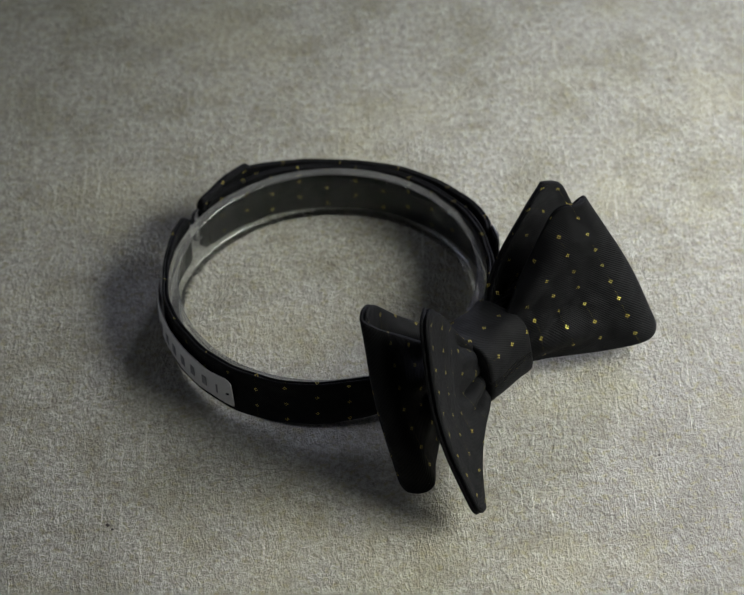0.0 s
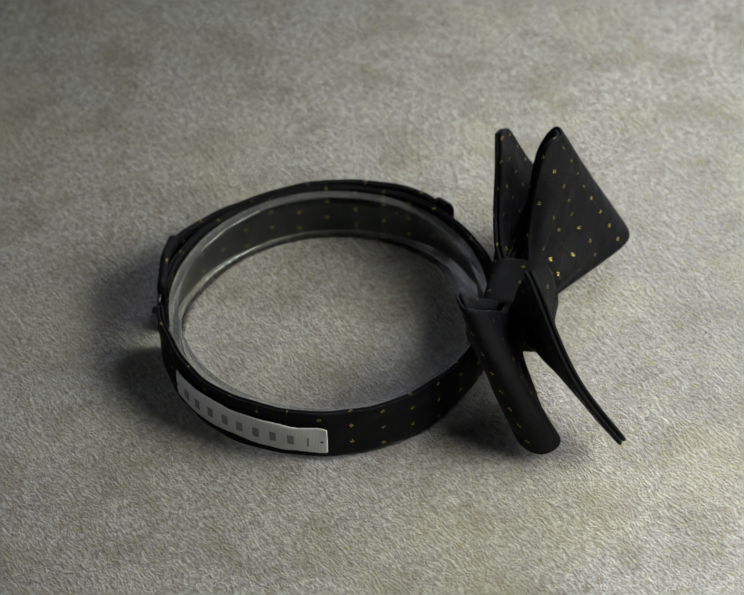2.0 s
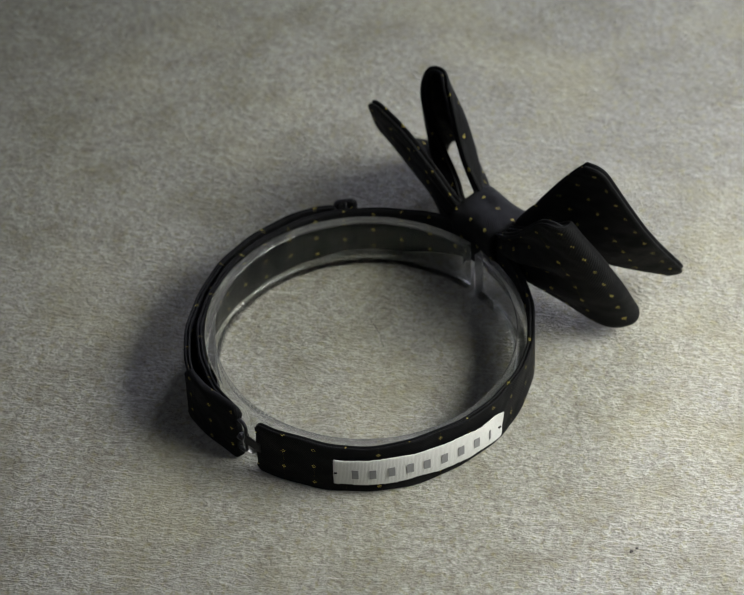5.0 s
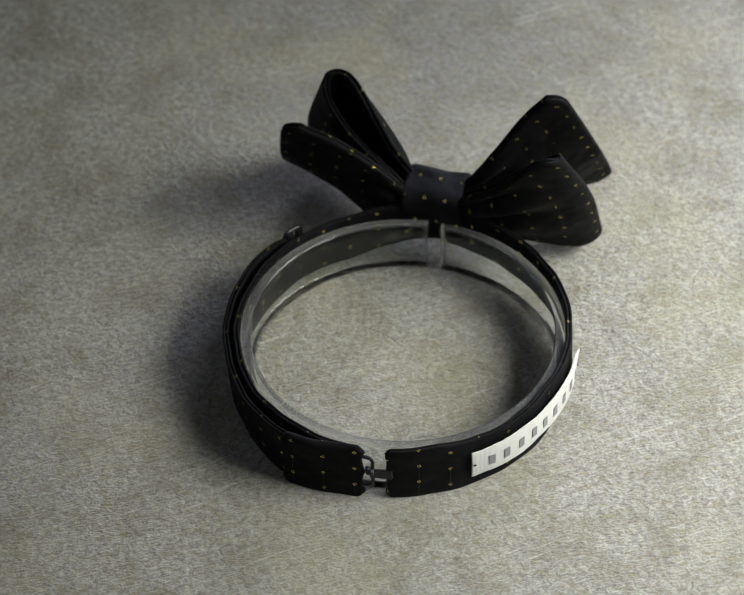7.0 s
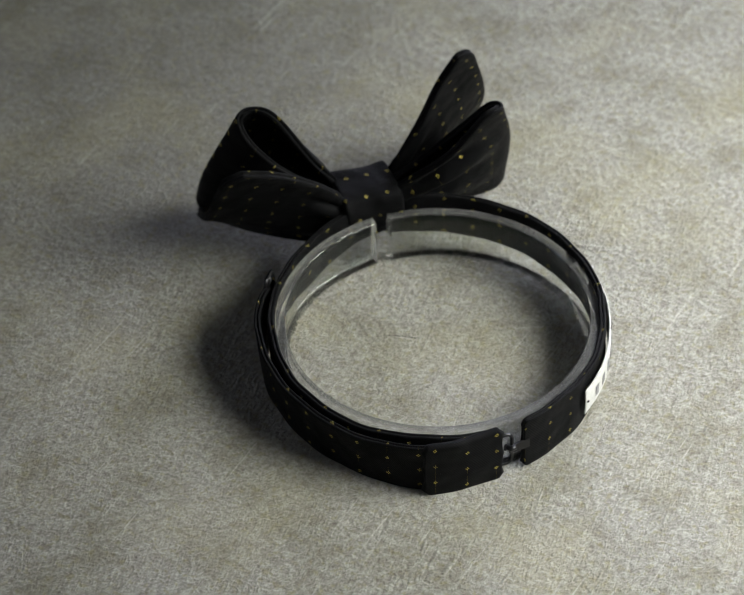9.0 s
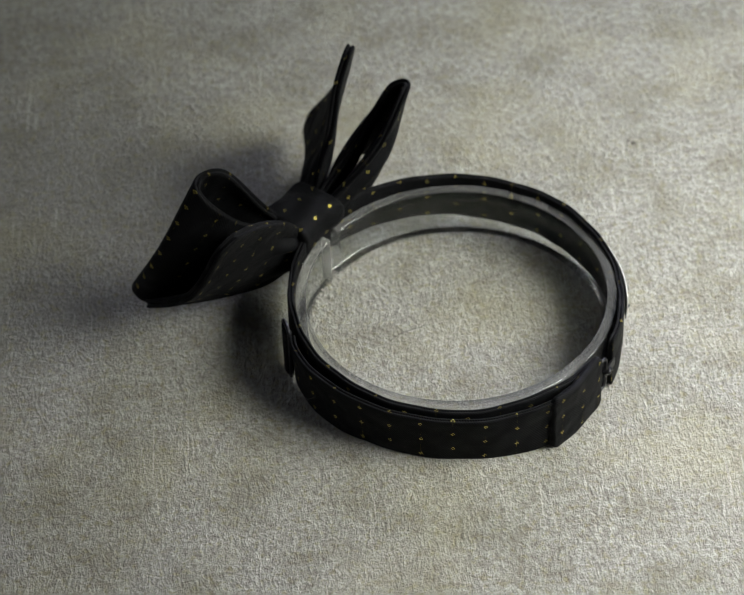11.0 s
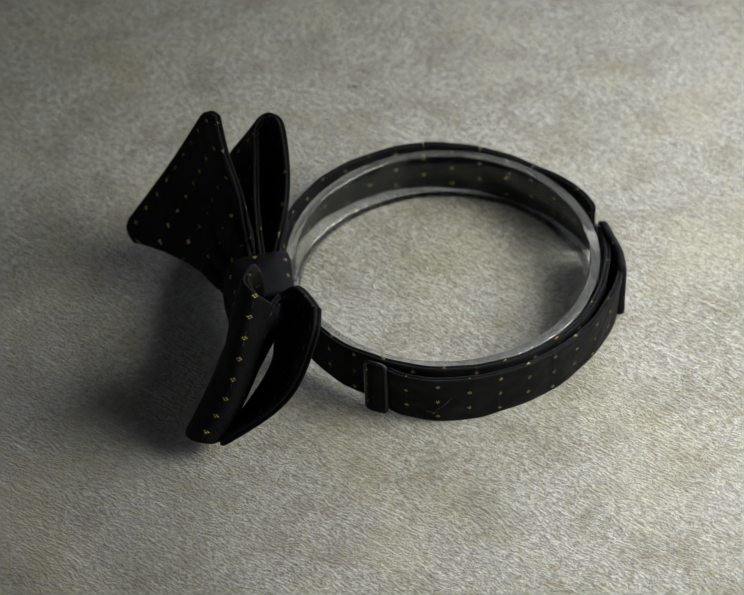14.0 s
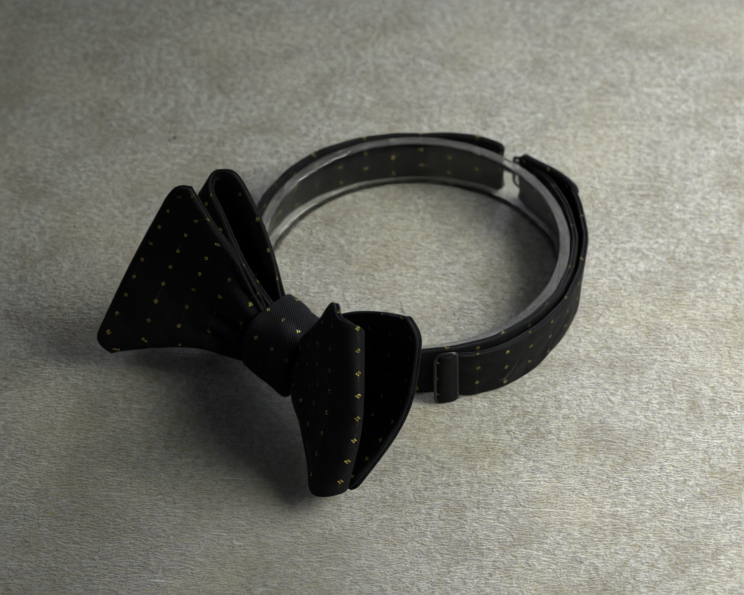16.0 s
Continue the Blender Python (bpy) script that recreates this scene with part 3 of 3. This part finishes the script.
def band_frame(phi, r, z):
    """Matrix columns at a place on the band: along, up, outward."""
    w = radians(phi)
    along, out = np.array([-math.sin(w), math.cos(w), 0]), np.array([math.cos(w), math.sin(w), 0])
    return polar(phi, r / 1000, z / 1000), along, out


def on_band(phi, r, z, pts):
    o, al, ou = band_frame(phi, r, z)
    pts = np.asarray(pts, dtype=float) / 1000
    return o + pts[:, 0:1] * al + pts[:, 1:2] * np.array([0, 0, 1.0]) + pts[:, 2:3] * ou


def round_rect(w, h, r, n=5):
    pts = []
    for cx, cy, a0 in ((w / 2 - r, h / 2 - r, 0), (-w / 2 + r, h / 2 - r, 90), (-w / 2 + r, -h / 2 + r, 180), (w / 2 - r, -h / 2 + r, 270)):
        for k in range(n + 1):
            a = radians(a0 + 90 * k / n)
            pts.append((cx + r * math.cos(a), cy + r * math.sin(a), 0.0))
    return pts


def slide():
    """Black metal slide: a rounded frame with a middle bar."""
    ob = part("slide", tube("slide", on_band(14.6, 51.3, 10.3, round_rect(6.2, 19.0, 1.5)), 0.00055, closed=True), METAL, bow_tie, "black metal strap slide")
    part("bar", tube("bar", on_band(14.6, 51.1, 10.4, [(0, -8.6, 0), (0, 0, 0.2), (0, 9.0, 0)]), 0.0005), METAL, ob)
    part("keeper", sheet("keeper", np.stack([on_band(14.5, 51.3, 10.2, [(x, y, 0.4 - 0.14 * x * x) for y in np.linspace(-8.4, 8.4, 12)]) for x in np.linspace(-2.2, 2.3, 12)]), 0.0016, rim=ROUND), FABRIC, ob)
    return ob


def clasp():
    """Black metal hook and the eye that it catches."""
    eye = part("clasp_eye", tube("clasp_eye", on_band(142.3, 49.6, 10.2, round_rect(5.0, 11.4, 1.7)), 0.00055, closed=True), METAL, bow_tie, "black wire eye of the clasp")
    bm = bmesh.new()
    o, al, ou = band_frame(147.2, 49.6, 9.8)
    basis = Matrix(((al[0], 0, ou[0], o[0]), (al[1], 0, ou[1], o[1]), (al[2], 1, ou[2], o[2]), (0, 0, 0, 1)))
    for cx, cz, sx, sz in ((0.6, 0.0, 6.4, 3.4), (-2.6, 0.6, 2.6, 2.2)):
        bmesh.ops.create_cube(bm, size=1.0, matrix=basis @ Matrix.Translation((cx / 1000, cz / 1000, 0.0002 * cx)) @ Matrix.Diagonal((sx / 1000, sz / 1000, 0.0007, 1)))
    bmesh.ops.bevel(bm, geom=bm.edges[:], offset=0.0002, segments=2, affect="EDGES")
    bmesh.ops.recalc_face_normals(bm, faces=bm.faces)
    me = bpy.data.meshes.new("clasp_hook")
    bm.to_mesh(me)
    bm.free()
    hook = part("clasp_hook", me, METAL, bow_tie, "black metal hook of the clasp")
    part("bent_tip", tube("bent_tip", on_band(145.0, 49.8, 10.8, [(-0.4, 0, -0.6), (-1.3, 0.4, 0.5), (-0.9, 0.8, 1.5), (0.6, 1.0, 1.4)]), 0.0008), METAL, hook)


slide()
clasp()


def maker_label():
    """Narrow satin label sewn to the strap at its ends, with a row of grey marks."""
    ph0, ph1 = -182.6, -123.2
    n, nv = 150, 9
    ragged = np.random.default_rng(12)
    P = np.zeros((n, nv, 3))
    for i, s in enumerate(np.linspace(0, 1, n)):
        ph = ph0 + (ph1 - ph0) * s
        r = np.interp(ph, (-195, -180, -150, -120), (48.6, 48.2, 48.0, 48.2)) + 1.6
        lift = 0.45 * math.sin(math.pi * s) ** 0.5 + 0.25 * math.sin(9 * s)
        for j, v in enumerate(np.linspace(0, 1, nv)):
            curl = 0.9 * max(0.0, (s - 0.93) / 0.07) ** 2 * max(0.0, v - 0.5) * 2
            fray = ragged.normal(0, 0.10) * (v in (0, 1)) + 0.10 * math.sin(31 * s + 4 * v) * abs(2 * v - 1) ** 3
            z = fray + 4.9 + 0.9 * s + 9.2 * v + 0.18 * math.sin(17 * s + 3 * v) + (1.1 * math.sin(s * 3.1) * 0.25)
            P[i, j] = polar(ph, (r + lift * 0.5 + curl + 0.25 * math.sin(math.pi * v)) / 1000, z / 1000)
    ob = part("label", sheet("label", P, 0.0005, rim=ROUND), SATIN, bow_tie, "white satin label with a row of grey marks")
    mid = P[:, nv // 2]
    marks = 9
    for k in range(marks):
        s = 0.115 + 0.79 * k / (marks - 1)
        i = int(s * (n - 1))
        t = mid[i + 1] - mid[i - 1]
        t /= np.linalg.norm(t)
        o = np.array([t[1], -t[0], 0.0])
        if o @ (mid[i] - RING) < 0:
            o = -o
        w, h = (0.6, 3.4) if k == marks - 1 else (1.9, 3.4)
        c = mid[i] + o * 0.00040
        up = np.array([0, 0, 1.0])
        bar = [c + t * sx * w / 2000 + up * sz * h / 2000 + o * so * 0.00006 for so in (-1, 1) for sx, sz in ((-1, -1), (1, -1), (1, 1), (-1, 1))]
        f = [(0, 1, 2, 3), (7, 6, 5, 4), (0, 4, 5, 1), (1, 5, 6, 2), (2, 6, 7, 3), (3, 7, 4, 0)]
        part("mark", mesh_of("mark", bar, f, smooth=False), PRINT, ob)
    for s, side in ((0.012, 1), (0.985, -1)):
        i = int(s * (n - 1))
        a, b = P[i, nv // 2], P[i, nv // 2] + (P[min(n - 1, i + 3), nv // 2] - P[max(0, i - 3), nv // 2]) * 0.28 * side
        d = (a - RING) * np.array([1, 1, 0])
        d = d / np.linalg.norm(d) * 0.0005
        part("stitch", tube("stitch", [a - 0 * d, a + d, b + d, b], 0.00028), THREAD, ob)


maker_label()


# ---- small things on cloth and felt
def lying_hair():
    pts = []
    p0, p1 = np.array([0.0010, 0.0070, 0.0004]), np.array([-0.0098, 0.0009, 0.0004])
    for k in range(14):
        s = k / 13
        p = p0 * (1 - s) + p1 * s
        pts.append(p + np.array([0.0004 * math.sin(5 * s), -0.0004 * math.sin(4 * s), 0.0]))
    return tagged(part("hair", tube("hair", pts, 0.00006, sides=5), HAIR, None), "thin dark hair lying on the felt", "hair")


def lint():
    path = on_band(34.0, 53.2, 7.0, [(4.4, 4.6, 0.2), (3.4, 2.9, 0.35), (1.8, 1.2, 0.3), (0.0, -0.8, 0.2), (-0.8, -1.9, 0.2), (-0.2, -1.2, 0.3), (-2.6, -1.0, 0.15)])
    return part("lint", tube("lint", spline(path, np.linspace(0, 1, 30)), 0.000028, sides=5), LINT, bow_tie, "pale thread of lint")


hair = lying_hair()
lint()


def crumb(x, y, size, seed):
    """A tiny dark crumb on the felt; its origin is the turntable's axis."""
    rng = np.random.default_rng(seed)
    bm = bmesh.new()
    bmesh.ops.create_icosphere(bm, subdivisions=2, radius=size)
    for v in bm.verts:
        v.co *= rng.uniform(0.7, 1.2)
        v.co.z *= 0.6
        v.co += Vector((x, y, size * 0.55))
    me = bpy.data.meshes.new("crumb")
    bm.to_mesh(me)
    bm.free()
    me.materials.append(HAIR)
    return tagged(new("crumb", me), "tiny dark crumb lying on the felt", "crumb", group="crumbs on the felt")


crumbs = [crumb(*c) for c in ((-0.0802, -0.0759, 0.00055, 1), (-0.0789, -0.0774, 0.0004, 2), (0.0742, -0.0552, 0.0003, 3), (0.0917, 0.1088, 0.0004, 4))]


def scuff(a, b, seed):
    """A pale thread-like scuff rubbed into the felt."""
    rng = np.random.default_rng(seed)
    a, b = np.array([*a, 0.00035]), np.array([*b, 0.00035])
    side = np.array([-(b - a)[1], (b - a)[0], 0.0])
    pts = [a + (b - a) * k / 15 + side * (0.03 * math.sin(k * 0.5 + seed) + rng.normal(0, 0.004)) for k in range(16)]
    return part("scuff", tube("scuff", pts, 0.00005, sides=5), LINT, turntable)


for k, (a, b) in enumerate((((-0.0544, -0.0506), (-0.0261, -0.0597)), ((-0.0609, -0.0576), (-0.0181, -0.0591)), ((-0.0560, -0.0540), (-0.0340, -0.0680)),
                            ((-0.0847, 0.0052), (-0.0759, -0.0138)), ((-0.0860, 0.0010), (-0.0787, -0.0089)), ((0.0604, 0.0833), (0.0554, 0.0740)),
                            ((0.0610, 0.0800), (0.0560, 0.0750)), ((0.0634, -0.0902), (0.0788, -0.0809)), ((-0.0480, -0.0620), (-0.0300, -0.0560)))):
    scuff(a, b, k + 1)


# ---------------------------------------------------------------- what turns
def motions():
    """The turntable carries ring, bow tie and hair round once in about 22 seconds."""
    turn = ((0.0, 0.0), (0.5, 7.95), (1.0, 16.3), (1.5, 24.25), (2.0, 32.3), (2.5, 40.5), (3.0, 48.85), (3.5, 56.9), (4.0, 65.2),
            (4.5, 73.4), (5.0, 81.55), (5.5, 89.6), (6.0, 97.5), (6.5, 105.45), (7.0, 113.8), (7.5, 122.0), (8.0, 130.5), (8.5, 138.9),
            (9.0, 147.55), (9.5, 156.2), (10.0, 164.7), (10.5, 173.2), (11.0, 181.7), (11.5, 190.3), (12.0, 198.8), (12.5, 207.0),
            (13.0, 215.2), (13.5, 223.4), (14.0, 231.75), (14.5, 240.1), (15.0, 248.5), (15.5, 256.3), (16.0, 264.5))
    for thing in (turntable, ring, bow_tie, hair, *crumbs):
        walk(thing, [(t, pose(0, 0, 0, 0, 0, a)) for t, a in turn])


motions()
